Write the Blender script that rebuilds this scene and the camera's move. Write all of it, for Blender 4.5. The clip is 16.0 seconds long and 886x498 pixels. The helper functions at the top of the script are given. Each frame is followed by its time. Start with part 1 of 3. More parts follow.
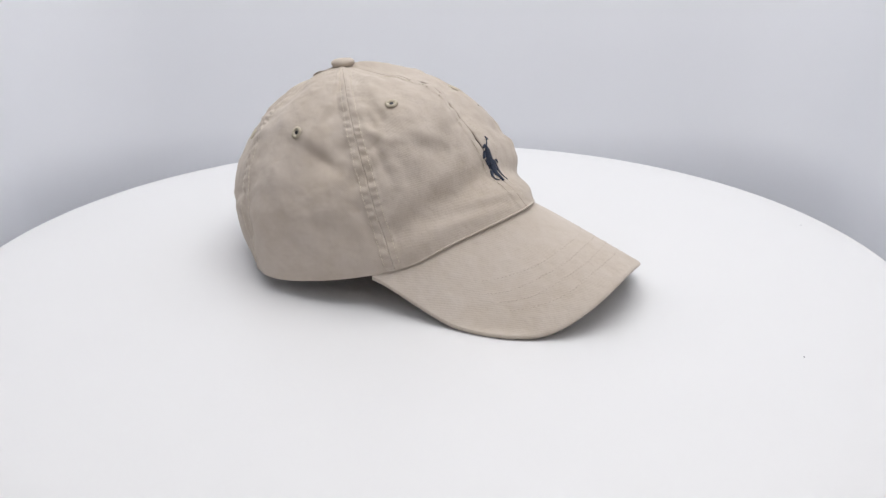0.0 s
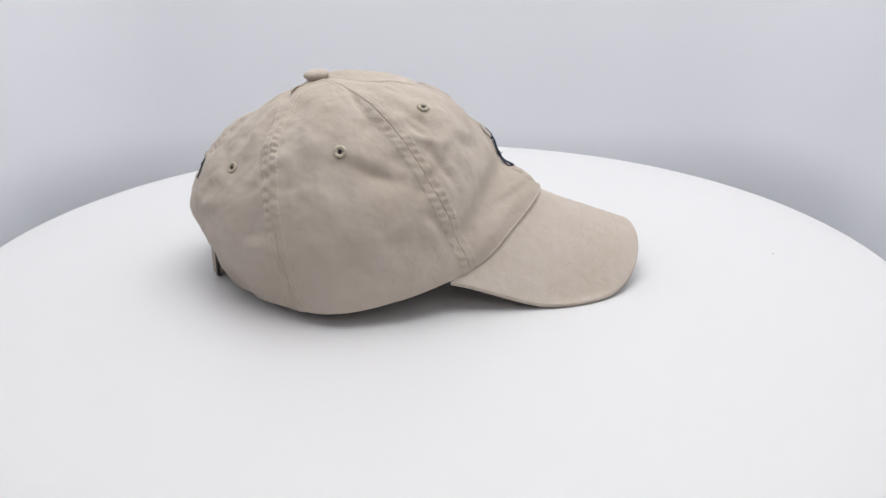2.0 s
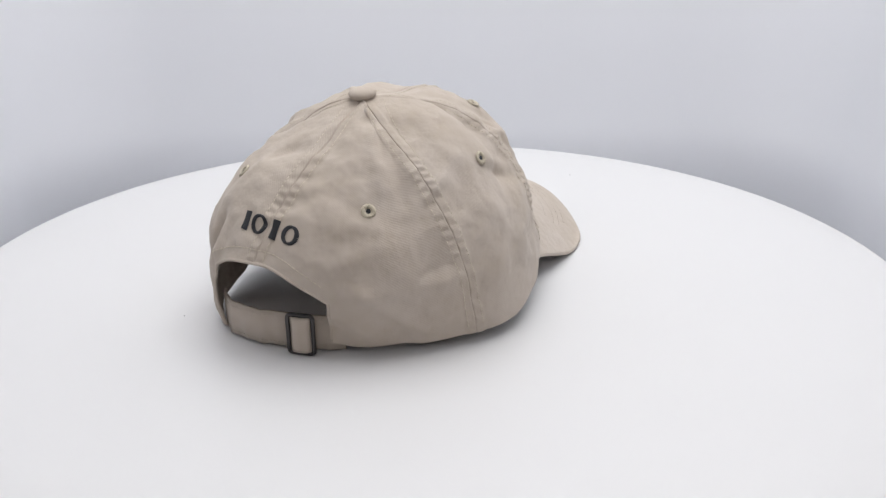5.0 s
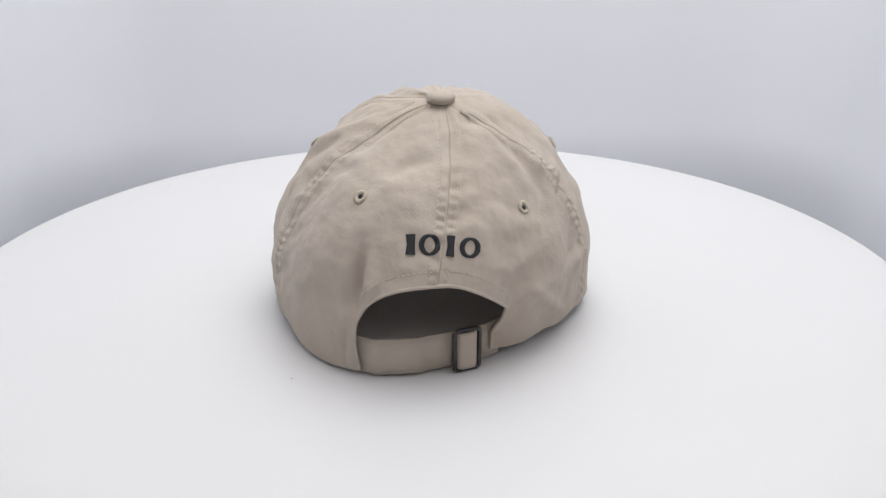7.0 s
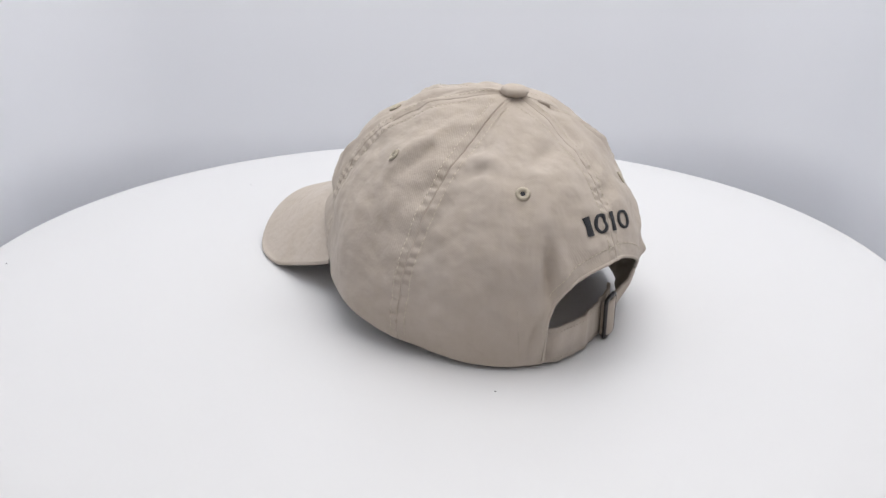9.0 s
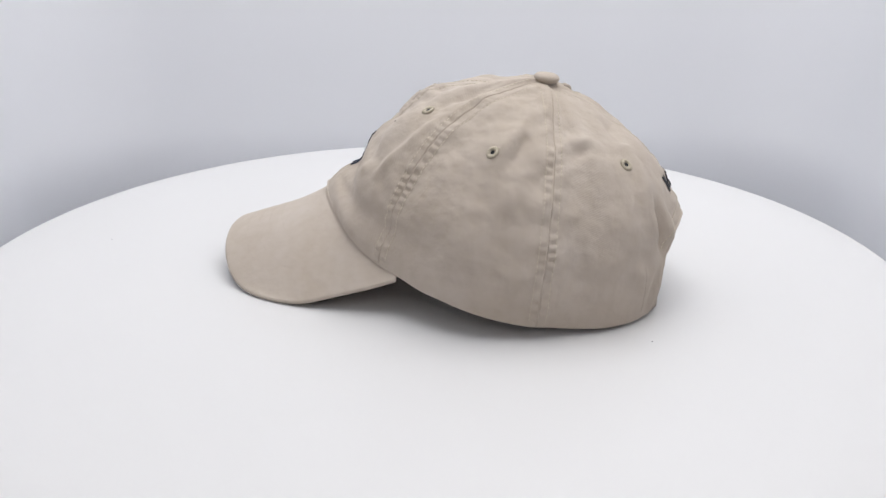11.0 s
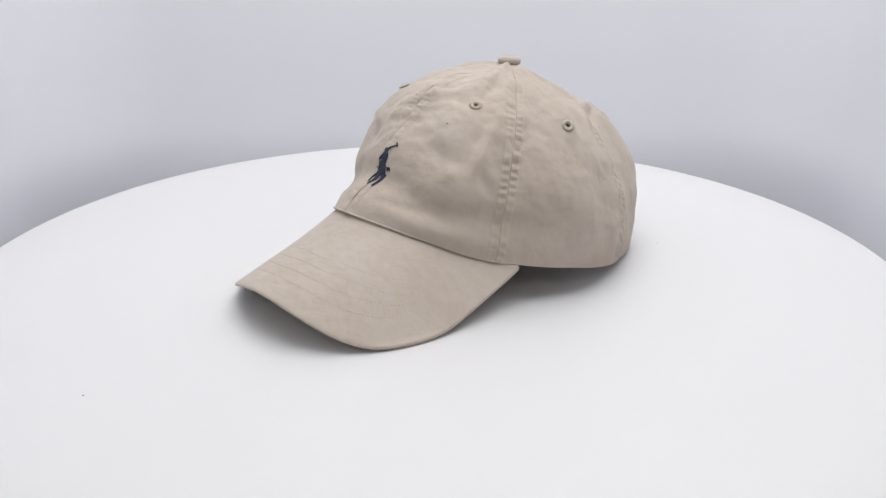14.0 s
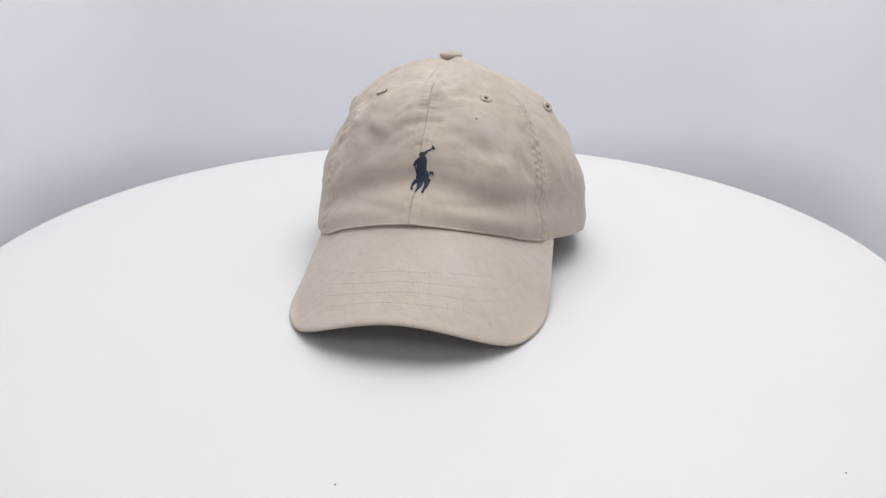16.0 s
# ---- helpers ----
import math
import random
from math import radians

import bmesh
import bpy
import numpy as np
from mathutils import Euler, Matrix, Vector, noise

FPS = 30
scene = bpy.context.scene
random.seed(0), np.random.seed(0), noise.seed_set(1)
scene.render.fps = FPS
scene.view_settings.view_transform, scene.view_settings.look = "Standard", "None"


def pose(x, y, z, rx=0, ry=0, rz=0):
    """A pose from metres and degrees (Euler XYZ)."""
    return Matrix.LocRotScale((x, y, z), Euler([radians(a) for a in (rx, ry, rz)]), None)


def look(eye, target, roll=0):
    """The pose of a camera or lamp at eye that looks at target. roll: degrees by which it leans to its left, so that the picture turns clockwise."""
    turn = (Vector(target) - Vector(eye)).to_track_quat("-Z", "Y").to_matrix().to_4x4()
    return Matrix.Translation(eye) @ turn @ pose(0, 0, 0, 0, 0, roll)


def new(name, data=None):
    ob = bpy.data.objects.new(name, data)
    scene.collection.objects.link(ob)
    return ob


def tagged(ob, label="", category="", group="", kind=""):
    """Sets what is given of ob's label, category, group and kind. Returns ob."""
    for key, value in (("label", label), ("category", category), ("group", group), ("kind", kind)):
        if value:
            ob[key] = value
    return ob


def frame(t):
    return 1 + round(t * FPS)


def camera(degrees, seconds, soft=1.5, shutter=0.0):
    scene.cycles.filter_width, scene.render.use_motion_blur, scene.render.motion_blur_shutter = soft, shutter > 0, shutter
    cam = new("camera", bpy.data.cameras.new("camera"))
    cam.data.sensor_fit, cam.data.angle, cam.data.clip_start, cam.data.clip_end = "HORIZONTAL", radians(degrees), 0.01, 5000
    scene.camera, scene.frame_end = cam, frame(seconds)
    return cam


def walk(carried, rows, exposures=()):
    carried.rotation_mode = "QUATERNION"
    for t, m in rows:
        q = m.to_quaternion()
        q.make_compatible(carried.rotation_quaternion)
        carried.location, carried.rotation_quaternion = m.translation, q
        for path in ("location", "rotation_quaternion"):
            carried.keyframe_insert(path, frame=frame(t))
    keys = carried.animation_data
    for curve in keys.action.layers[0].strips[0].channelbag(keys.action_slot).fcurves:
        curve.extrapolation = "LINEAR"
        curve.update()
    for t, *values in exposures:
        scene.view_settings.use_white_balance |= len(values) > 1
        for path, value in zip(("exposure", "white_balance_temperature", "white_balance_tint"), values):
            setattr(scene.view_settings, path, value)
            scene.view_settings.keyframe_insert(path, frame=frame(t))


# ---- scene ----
cam = camera(55.88, 16.0, soft=1.4)
EYE = pose(0.0, -0.5, 0.2136, 67.886, 0, -0.779)
walk(cam, [(0, EYE), (16, EYE)])

# ---- world and light ----
world = bpy.data.worlds.new("world")
scene.world = world
world.use_nodes = True
world.node_tree.nodes["Background"].inputs[0].default_value = (0.92, 0.96, 1.0, 1)
world.node_tree.nodes["Background"].inputs[1].default_value = 0.15
scene.view_settings.exposure = 0.0


def area_lamp(name, at, aim, w, h, power, colour):
    data = bpy.data.lights.new(name, "AREA")
    data.shape, data.size, data.size_y, data.energy, data.color = "RECTANGLE", w, h, power, colour
    ob = new(name, data)
    ob.matrix_world = look(at, aim)
    return ob


area_lamp("ceiling_panel_light", (0.14, 0.07, 0.95), (0.07, 0.07, 0), 0.9, 0.9, 8.35, (1.0, 0.995, 0.99))
# Added warm fill, no known lamp; lifts the near part of the disc.
area_lamp("front_fill_light", (0.12, -0.80, 0.60), (0.10, -0.40, 0.0), 0.8, 0.2, 1.1, (1.0, 0.93, 0.88))


# ---- materials ----
def nodes_of(mat):
    mat.use_nodes = True
    return mat.node_tree.nodes, mat.node_tree.links, mat.node_tree.nodes["Principled BSDF"]


def plain(name, colour, rough=0.5, metal=0.0, spread=0.06, size=60.0, bump=0.0, fine=900.0):
    """A paint, plastic, thread or metal with faint stains at two scales."""
    mat = bpy.data.materials.new(name)
    n, l, b = nodes_of(mat)
    co = n.new("ShaderNodeTexCoord")
    big, small = n.new("ShaderNodeTexNoise"), n.new("ShaderNodeTexNoise")
    big.inputs["Scale"].default_value, small.inputs["Scale"].default_value = size, fine
    big.inputs["Detail"].default_value = 4
    for t in (big, small):
        l.new(co.outputs["Object"], t.inputs["Vector"])
    mix = n.new("ShaderNodeMixRGB")
    mix.inputs[1].default_value = (*[c * (1 - spread) for c in colour], 1)
    mix.inputs[2].default_value = (*[min(1, c * (1 + spread)) for c in colour], 1)
    l.new(big.outputs["Fac"], mix.inputs[0])
    l.new(mix.outputs[0], b.inputs["Base Color"])
    b.inputs["Roughness"].default_value, b.inputs["Metallic"].default_value = rough, metal
    if bump:
        bm_ = n.new("ShaderNodeBump")
        bm_.inputs["Strength"].default_value, bm_.inputs["Distance"].default_value = bump, 0.0004
        l.new(small.outputs["Fac"], bm_.inputs["Height"])
        l.new(bm_.outputs[0], b.inputs["Normal"])
    return mat


def twill(name, colour, wave=0.0009, depth=0.22, angle=0.9, shade=0.90):
    """Washed cotton twill: diagonal ribs, slubs, and faded and darker patches."""
    mat = bpy.data.materials.new(name)
    n, l, b = nodes_of(mat)
    uv = n.new("ShaderNodeUVMap")
    turn = n.new("ShaderNodeMapping")
    turn.inputs["Rotation"].default_value[2] = angle
    l.new(uv.outputs[0], turn.inputs["Vector"])
    rib = n.new("ShaderNodeTexWave")
    rib.inputs["Scale"].default_value = math.tau / (20 * wave)
    rib.inputs["Distortion"].default_value = 1.2
    rib.inputs["Detail"].default_value = 1.0
    rib.inputs["Detail Scale"].default_value = 0.3
    l.new(turn.outputs[0], rib.inputs["Vector"])
    co = n.new("ShaderNodeTexCoord")
    wash, mid, slub = (n.new("ShaderNodeTexNoise") for _ in range(3))
    for t, s, d in ((wash, 22, 3), (mid, 140, 4), (slub, 1400, 2)):
        t.inputs["Scale"].default_value, t.inputs["Detail"].default_value = s, d
        l.new(co.outputs["Object"], t.inputs["Vector"])
    ramp = n.new("ShaderNodeValToRGB")
    ramp.color_ramp.elements[0].position, ramp.color_ramp.elements[1].position = 0.32, 0.70
    ramp.color_ramp.elements[0].color = (*[c * k for c, k in zip(colour, (0.915, 0.89, 0.85))], 1)
    ramp.color_ramp.elements[1].color = (*[min(1, c * k) for c, k in zip(colour, (1.04, 1.045, 1.065))], 1)
    add = n.new("ShaderNodeMath")
    add.operation = "MULTIPLY_ADD"
    add.inputs[1].default_value = 0.45
    half = n.new("ShaderNodeMath")
    half.operation = "MULTIPLY"
    half.inputs[1].default_value = 0.55
    l.new(wash.outputs["Fac"], half.inputs[0])
    l.new(mid.outputs["Fac"], add.inputs[0])
    l.new(half.outputs[0], add.inputs[2])
    l.new(add.outputs[0], ramp.inputs[0])
    dark = n.new("ShaderNodeMixRGB")
    dark.blend_type = "MULTIPLY"
    dark.inputs[2].default_value = (shade, shade * 0.99, shade * 0.975, 1)
    l.new(ramp.outputs[0], dark.inputs[1])
    weave = n.new("ShaderNodeMath")
    weave.operation = "MULTIPLY"
    l.new(rib.outputs["Fac"], weave.inputs[0])
    l.new(slub.outputs["Fac"], weave.inputs[1])
    l.new(weave.outputs[0], dark.inputs[0])
    l.new(dark.outputs[0], b.inputs["Base Color"])
    bump = n.new("ShaderNodeBump")
    bump.inputs["Strength"].default_value, bump.inputs["Distance"].default_value = depth, 0.00035
    l.new(weave.outputs[0], bump.inputs["Height"])
    bump2 = n.new("ShaderNodeBump")
    bump2.inputs["Strength"].default_value, bump2.inputs["Distance"].default_value = 0.35, 0.0022
    l.new(mid.outputs["Fac"], bump2.inputs["Height"])
    l.new(bump2.outputs[0], bump.inputs["Normal"])
    l.new(bump.outputs[0], b.inputs["Normal"])
    b.inputs["Roughness"].default_value = 0.95
    b.inputs["Specular IOR Level"].default_value = 0.15
    b.inputs["Sheen Weight"].default_value = 0.12
    b.inputs["Sheen Roughness"].default_value = 0.5
    return mat


KHAKI = (0.500, 0.440, 0.382)
FABRIC = twill("khaki_twill", KHAKI)
BRIM_FABRIC = twill("khaki_brim_twill", (0.520, 0.462, 0.405), wave=0.0009, depth=0.22, angle=0.35, shade=0.94)
UNDER = twill("khaki_lining", (0.34, 0.29, 0.235))
THREAD = plain("khaki_thread", (0.54, 0.485, 0.385), 0.8, spread=0.12, bump=0.5, fine=3000)
BRIM_THREAD = plain("brim_thread", (0.47, 0.41, 0.345), 0.9, spread=0.3, size=500)
GROOVE = plain("seam_groove_shade", (0.27, 0.235, 0.20), 0.9, spread=0.1)
NAVY = plain("navy_thread", (0.012, 0.020, 0.045), 0.65, spread=0.35, size=900, bump=0.9, fine=2600)
BLACK = plain("black_thread_and_hole_shade", (0.020, 0.021, 0.026), 0.7, spread=0.3, size=900, bump=0.9, fine=2600)
METAL = plain("gunmetal", (0.075, 0.07, 0.07), 0.33, 0.85, spread=0.25, size=300, bump=0.2)
WHITE = plain("white_laminate", (0.68, 0.679, 0.684), 0.42, spread=0.012, size=9, bump=0.05, fine=500)
WALL = plain("white_backdrop", (0.785, 0.793, 0.823), 0.8, spread=0.012, size=5, bump=0.1, fine=400)
DARK_WALL = plain("grey_bounce_cutting_wall", (0.40, 0.40, 0.41), 0.9, spread=0.05, size=4)
LINT = plain("grey_lint", (0.16, 0.16, 0.17), 0.9, spread=0.2)


# ---- mesh helpers ----
def part(name, bm, material, parent, label="", smooth=True, kind=""):
    me = bpy.data.meshes.new(name)
    bm.normal_update()
    for f in bm.faces:
        f.smooth = smooth
    bm.to_mesh(me)
    bm.free()
    me.materials.append(material)
    ob = new(name, me)
    ob.parent = parent
    return tagged(ob, label, kind=kind)


def grid_mesh(bm, pts, uvs=None, wrap=False, ends=None):
    """A sheet of quads over an array of rows of points."""
    rows, cols = len(pts), len(pts[0])
    vs = [[bm.verts.new(p) for p in r] for r in pts]
    layer = bm.loops.layers.uv.verify()
    for i in range(rows - 1):
        for j in range(cols if wrap else cols - 1):
            if ends and i >= ends[j]:
                continue
            k = (j + 1) % cols
            ids = ((i, j), (i + 1, j), (i + 1, k), (i, k))
            f = bm.faces.new([vs[a][b] for a, b in ids])
            if uvs is not None:
                for loop, (a, b) in zip(f.loops, ids):
                    loop[layer].uv = uvs[a][b]
    return vs


def tube(bm, path, radius, sides=8, closed=False, squash=1.0):
    """A round cord along a path of points."""
    path = [Vector(p) for p in path]
    n, rings = len(path), []
    for i, p in enumerate(path):
        a, b = path[(i - 1) % n if closed else max(i - 1, 0)], path[(i + 1) % n if closed else min(i + 1, n - 1)]
        t = (b - a).normalized()
        side = t.cross(Vector((0.13, 0.21, 1))).normalized()
        up = side.cross(t)
        r = radius[i] if isinstance(radius, (list, tuple)) else radius
        rings.append([bm.verts.new(p + (side * math.cos(k * math.tau / sides) + up * math.sin(k * math.tau / sides) * squash) * r) for k in range(sides)])
    for i in range(n if closed else n - 1):
        q = rings[(i + 1) % n]
        for k in range(sides):
            bm.faces.new((rings[i][k], rings[i][(k + 1) % sides], q[(k + 1) % sides], q[k]))
    if not closed:
        bm.faces.new(rings[0][::-1])
        bm.faces.new(rings[-1])


def smooth_periodic(values, u):
    """Catmull-Rom through the stations of a closed ring."""
    values = np.asarray(values, float)
    n = len(values)
    i = np.floor(u).astype(int)
    f = (u - i)[..., None]
    a, b, c, d = (values[(i + k) % n] for k in (-1, 0, 1, 2))
    return 0.5 * (2 * b + (c - a) * f + (2 * a - 5 * b + 4 * c - d) * f ** 2 + (3 * b - a - 3 * c + d) * f ** 3)


# ---- the cap's form, in centimetres: x to the front, y to its left ----
# stations round the crown, from the front over the left: hem x, y, z; reach and lift of the upper curve; reach and height of the lower; bow
STATIONS = [
    (13.60, 0.05, 5.20, 0.71, -0.45, 0.50, 0.85, 0.09),
    (11.34, 4.68, 4.05, 0.39, 1.41, 0.94, 0.56, 0.83),
    (8.34, 7.07, 2.72, 0.60, 0.04, 0.90, 0.67, 0.76),
    (3.47, 9.50, 1.71, 0.50, -0.44, 1.04, 0.59, 0.58),
    (-0.86, 8.88, 0.71, 0.39, -0.77, 1.18, 0.51, 0.54),
    (-5.89, 6.38, 0.20, 0.50, -2.26, 1.13, 0.76, -0.59),
    (-7.49, 1.45, 0.45, 0.35, -1.61, 1.50, 0.56, 1.01),
    (-4.97, -4.00, 0.56, 0.61, -0.87, 1.55, 0.43, 0.10),
    (-1.02, -7.89, 0.68, 0.33, -0.86, 1.07, 0.76, -1.50),
    (3.47, -8.70, 1.17, 0.63, 0.47, 0.91, 0.61, 0.18),
    (8.79, -6.51, 2.35, 0.51, 0.76, 0.90, 0.54, -1.13),
    (11.31, -4.20, 3.82, 0.85, -0.23, 0.63, 0.69, -0.60),
]
TOP = 12.15
HOLE_MID, HOLE_HALF, HOLE_LOW, HOLE_HIGH = 1.2, 3.35, 2.2, 5.3


def ring(u):
    return smooth_periodic(STATIONS, np.asarray(u, float))


def crown(u, a):
    """The crown's smooth surface: u round it (0 to 12), a from the top (0) to the hem (1)."""
    s = ring(u)
    a = np.clip(a, 1e-4, 1)
    b = 1 - a
    q = 3 * b * b * a * s[..., 3] + 3 * b * a * a * s[..., 5] + a ** 3
    low = s[..., 2] + s[..., 6] * (TOP - s[..., 2])
    z = b ** 3 * TOP + 3 * b * b * a * (TOP + s[..., 4]) + 3 * b * a * a * low + a ** 3 * s[..., 2]
    r = np.hypot(s[..., 0], s[..., 1])
    bow = s[..., 7] * 4 * a * b
    return np.stack([s[..., 0] * q - s[..., 1] / r * bow, s[..., 1] * q + s[..., 0] / r * bow, z], -1)


def hem_at(u):
    """How far down a column runs: to the hem, or to the arch of the opening at the back."""
    u = np.asarray(u, float)
    s = ring(u)
    d = (s[..., 1] - HOLE_MID) / HOLE_HALF
    inside = (np.abs(d) < 1) & (s[..., 0] < 0)
    k = np.where(d > 0, np.clip(1 - np.abs(d) ** 2.8, 0, 1) ** 0.5, 1 - 0.60 * np.abs(d) ** 1.7)
    arch = HOLE_LOW + (HOLE_HIGH - HOLE_LOW) * k
    out = np.ones(u.shape)
    steps = np.linspace(0.4, 1, 400)
    for i in np.ndindex(u.shape):
        if inside[i]:
            z = crown(np.full(400, u[i]), steps)[:, 2]
            out[i] = np.interp(-arch[i], -z, steps)
    return out


# soft folds: from x, y, z to x, y, z, half width, height
FOLDS_RIGHT = [
    (1.4, -1.0, 12.1, 4.6, -1.8, 11.7, 0.35, 0.15),
    (5.3, -3.7, 10.9, 6.7, -4.2, 9.9, 0.35, -0.20),
    (5.6, -4.8, 9.8, 7.3, -4.5, 9.1, 0.28, 0.14),
    (2.0, -6.6, 8.7, 4.8, -6.5, 7.6, 0.38, -0.18),
    (1.9, -6.1, 9.3, 4.4, -6.1, 8.4, 0.50, 0.10),
    (3.0, -4.7, 10.6, 3.2, -5.6, 9.7, 0.35, -0.10),
    (2.0, -2.2, 12.0, 2.6, -3.6, 11.4, 0.22, -0.13),
    (6.3, -6.8, 6.0, 7.2, -6.8, 4.8, 0.30, -0.14),
    (-0.1, -4.5, 10.6, 0.7, -7.2, 7.4, 0.60, 0.10),
]
FOLDS_NEAR_SEAM = [
    (5.2, -4.2, 10.6, 6.5, -4.7, 9.5, 0.30, -0.16),
    (6.4, -4.6, 9.6, 8.4, -5.1, 7.0, 0.30, 0.10),
    (6.3, -5.0, 9.2, 7.9, -5.5, 7.0, 0.25, -0.10),
    (7.7, -4.1, 9.2, 9.4, -2.0, 8.5, 0.60, -0.08),
]
FOLDS_LEFT = [
    (5.6, 3.2, 11.1, 2.8, 2.5, 11.9, 0.42, -0.24),
    (5.1, -0.9, 11.7, 2.9, -0.9, 12.0, 0.40, 0.12),
    (6.7, 5.0, 9.6, 8.8, 5.5, 7.4, 0.33, 0.18),
    (8.3, 5.7, 7.7, 8.0, 6.5, 6.3, 0.40, -0.12),
    (5.3, 4.4, 10.6, 6.7, 5.0, 9.6, 0.35, 0.12),
    (4.5, 2.9, 11.6, 2.8, 1.9, 12.2, 0.40, -0.16),
    (1.8, 2.5, 11.8, -0.1, 0.9, 12.0, 0.30, 0.14),
    (2.0, 7.2, 8.8, 0.2, 3.6, 11.0, 0.45, 0.22),
    (1.3, 7.2, 8.6, 0.4, 5.4, 9.9, 0.40, -0.14),
    (0.9, 7.7, 7.9, 0.7, 8.5, 6.6, 0.40, 0.12),
    (-1.9, 5.1, 9.1, -3.2, 4.6, 9.4, 0.40, -0.14),
    (-1.3, 4.7, 9.6, -3.1, 3.9, 9.8, 0.40, 0.10),
]
FOLDS_BACK = [
    (-6.7, 4.1, 6.8, -7.3, 4.9, 3.9, 0.42, -0.36),
    (-6.5, 4.7, 6.4, -7.0, 5.2, 4.3, 0.35, 0.22),
    (-7.6, 3.7, 5.5, -7.5, 4.5, 4.2, 0.30, 0.16),
    (-7.1, 5.1, 2.9, -6.6, 5.4, 0.6, 0.16, -0.20),
    (-7.3, 4.9, 2.8, -6.9, 5.0, 0.6, 0.22, 0.12),
    (-5.6, 6.6, 4.5, -6.8, 5.6, 3.4, 0.50, -0.10),
    (-4.4, 2.7, 9.5, -3.4, 1.3, 10.2, 0.45, -0.20),
    (-2.0, -3.1, 10.6, -3.3, -4.8, 8.4, 0.38, -0.24),
    (-2.3, -2.3, 10.6, -3.6, -3.7, 8.9, 0.40, 0.14),
    (-1.5, -0.9, 11.4, -1.5, -2.3, 11.2, 0.35, -0.12),
    (-3.8, 2.1, 9.9, -6.1, 4.4, 7.4, 0.45, 0.16),
]
FOLDS_SIDES = [
    (-7.0, -2.0, 2.8, -6.2, -2.8, 0.5, 1.00, -0.65),
    (-7.1, 3.9, 6.4, -7.8, 3.9, 4.5, 0.30, 0.18),
    (-6.9, 4.5, 6.0, -7.5, 4.6, 3.7, 0.30, -0.20),
    (-5.4, 6.4, 5.8, -6.3, 6.1, 2.3, 0.50, 0.14),
    (-6.8, -3.2, 3.8, -5.0, -5.5, 4.0, 0.40, 0.14),
    (-6.4, -3.7, 2.7, -4.0, -6.1, 2.3, 0.50, -0.10),
    (-6.1, -4.3, 3.9, -3.6, -6.2, 1.5, 0.32, 0.24),
    (-5.6, -4.5, 2.2, -3.9, -5.5, 0.7, 0.45, -0.16),
    (-3.9, -6.3, 4.6, -2.0, -7.4, 5.1, 0.42, -0.18),
    (-6.9, -2.8, 5.2, -5.3, -4.5, 6.1, 0.50, 0.16),
    (-3.7, -6.5, 4.1, -2.3, -7.4, 4.4, 0.40, 0.10),
]
FOLDS_FRONT = [
    (7.0, -1.2, 11.0, 6.4, 1.3, 11.4, 0.90, 0.12),
    (6.8, 1.0, 11.2, 6.5, 3.2, 10.7, 0.40, -0.12),
    (10.4, 0.7, 8.3, 9.7, 4.4, 7.5, 0.60, 0.10),
    (9.2, 2.1, 9.3, 9.3, 4.4, 8.0, 0.50, -0.12),
    (10.5, 4.0, 6.9, 9.0, 4.9, 7.9, 0.50, 0.12),
    (12.3, 1.6, 6.0, 10.9, 4.7, 5.5, 0.32, -0.14),
    (7.5, -3.7, 9.7, 9.3, -1.8, 8.8, 0.50, 0.12),
    (10.1, -4.4, 5.1, 12.9, -0.5, 5.7, 0.35, -0.12),
    (7.9, 2.7, 10.1, 9.9, 5.1, 6.7, 0.60, 0.10),
]
FOLDS = FOLDS_RIGHT + FOLDS_NEAR_SEAM + FOLDS_LEFT + FOLDS_BACK + FOLDS_SIDES + FOLDS_FRONT


def wrinkle(p, u, a):
    """Folds and dents of soft washed cotton, in centimetres."""
    out = np.zeros(p.shape[:-1])
    for idx in np.ndindex(out.shape):
        v = Vector(p[idx])
        run = Vector((u[idx] * 1.5 + a[idx] * 1.2, a[idx] * 2.6, 0.3 * math.sin(u[idx])))
        out[idx] = (0.16 * noise.noise(v * 0.25 + Vector((3, 7, 1))) + 0.20 * noise.noise(v * 0.44 + Vector((1, 4, 9)))
                    + 0.20 * noise.noise(run * 1.4 + Vector((2, 5, 4))) * min(1, a[idx] * 2.5)
                    + 0.09 * noise.noise(v * 0.85) + 0.034 * noise.noise(v * 1.9) + 0.008 * noise.noise(v * 4.5))
    front = np.clip(1.9 - np.abs((u + 6) % 12 - 6) * 0.7, 0, 1)
    out *= 1 - 0.85 * front * np.clip((a - 0.72) / 0.2, 0, 1)
    out *= 1 - 0.55 * np.clip((a - 0.86) / 0.12, 0, 1)
    for f in FOLDS:
        p0, p1 = np.array(f[:3]), np.array(f[3:6])
        d = p1 - p0
        t = np.clip(((p - p0) @ d) / (d @ d), -0.25, 1.25)
        gap = np.linalg.norm(p - p0 - t[..., None] * d, axis=-1)
        ends = np.clip(1.25 - np.abs(t - 0.5) * 1.7, 0, 1)
        out += 1.2 * f[7] * np.exp(-(gap / f[6]) ** 2) * ends
    out += front * (-0.36 * np.exp(-((a - 0.875) / 0.045) ** 2) + 0.06 * np.exp(-((a - 0.77) / 0.06) ** 2) + 0.12 * np.exp(-((a - 0.955) / 0.035) ** 2))
    return out


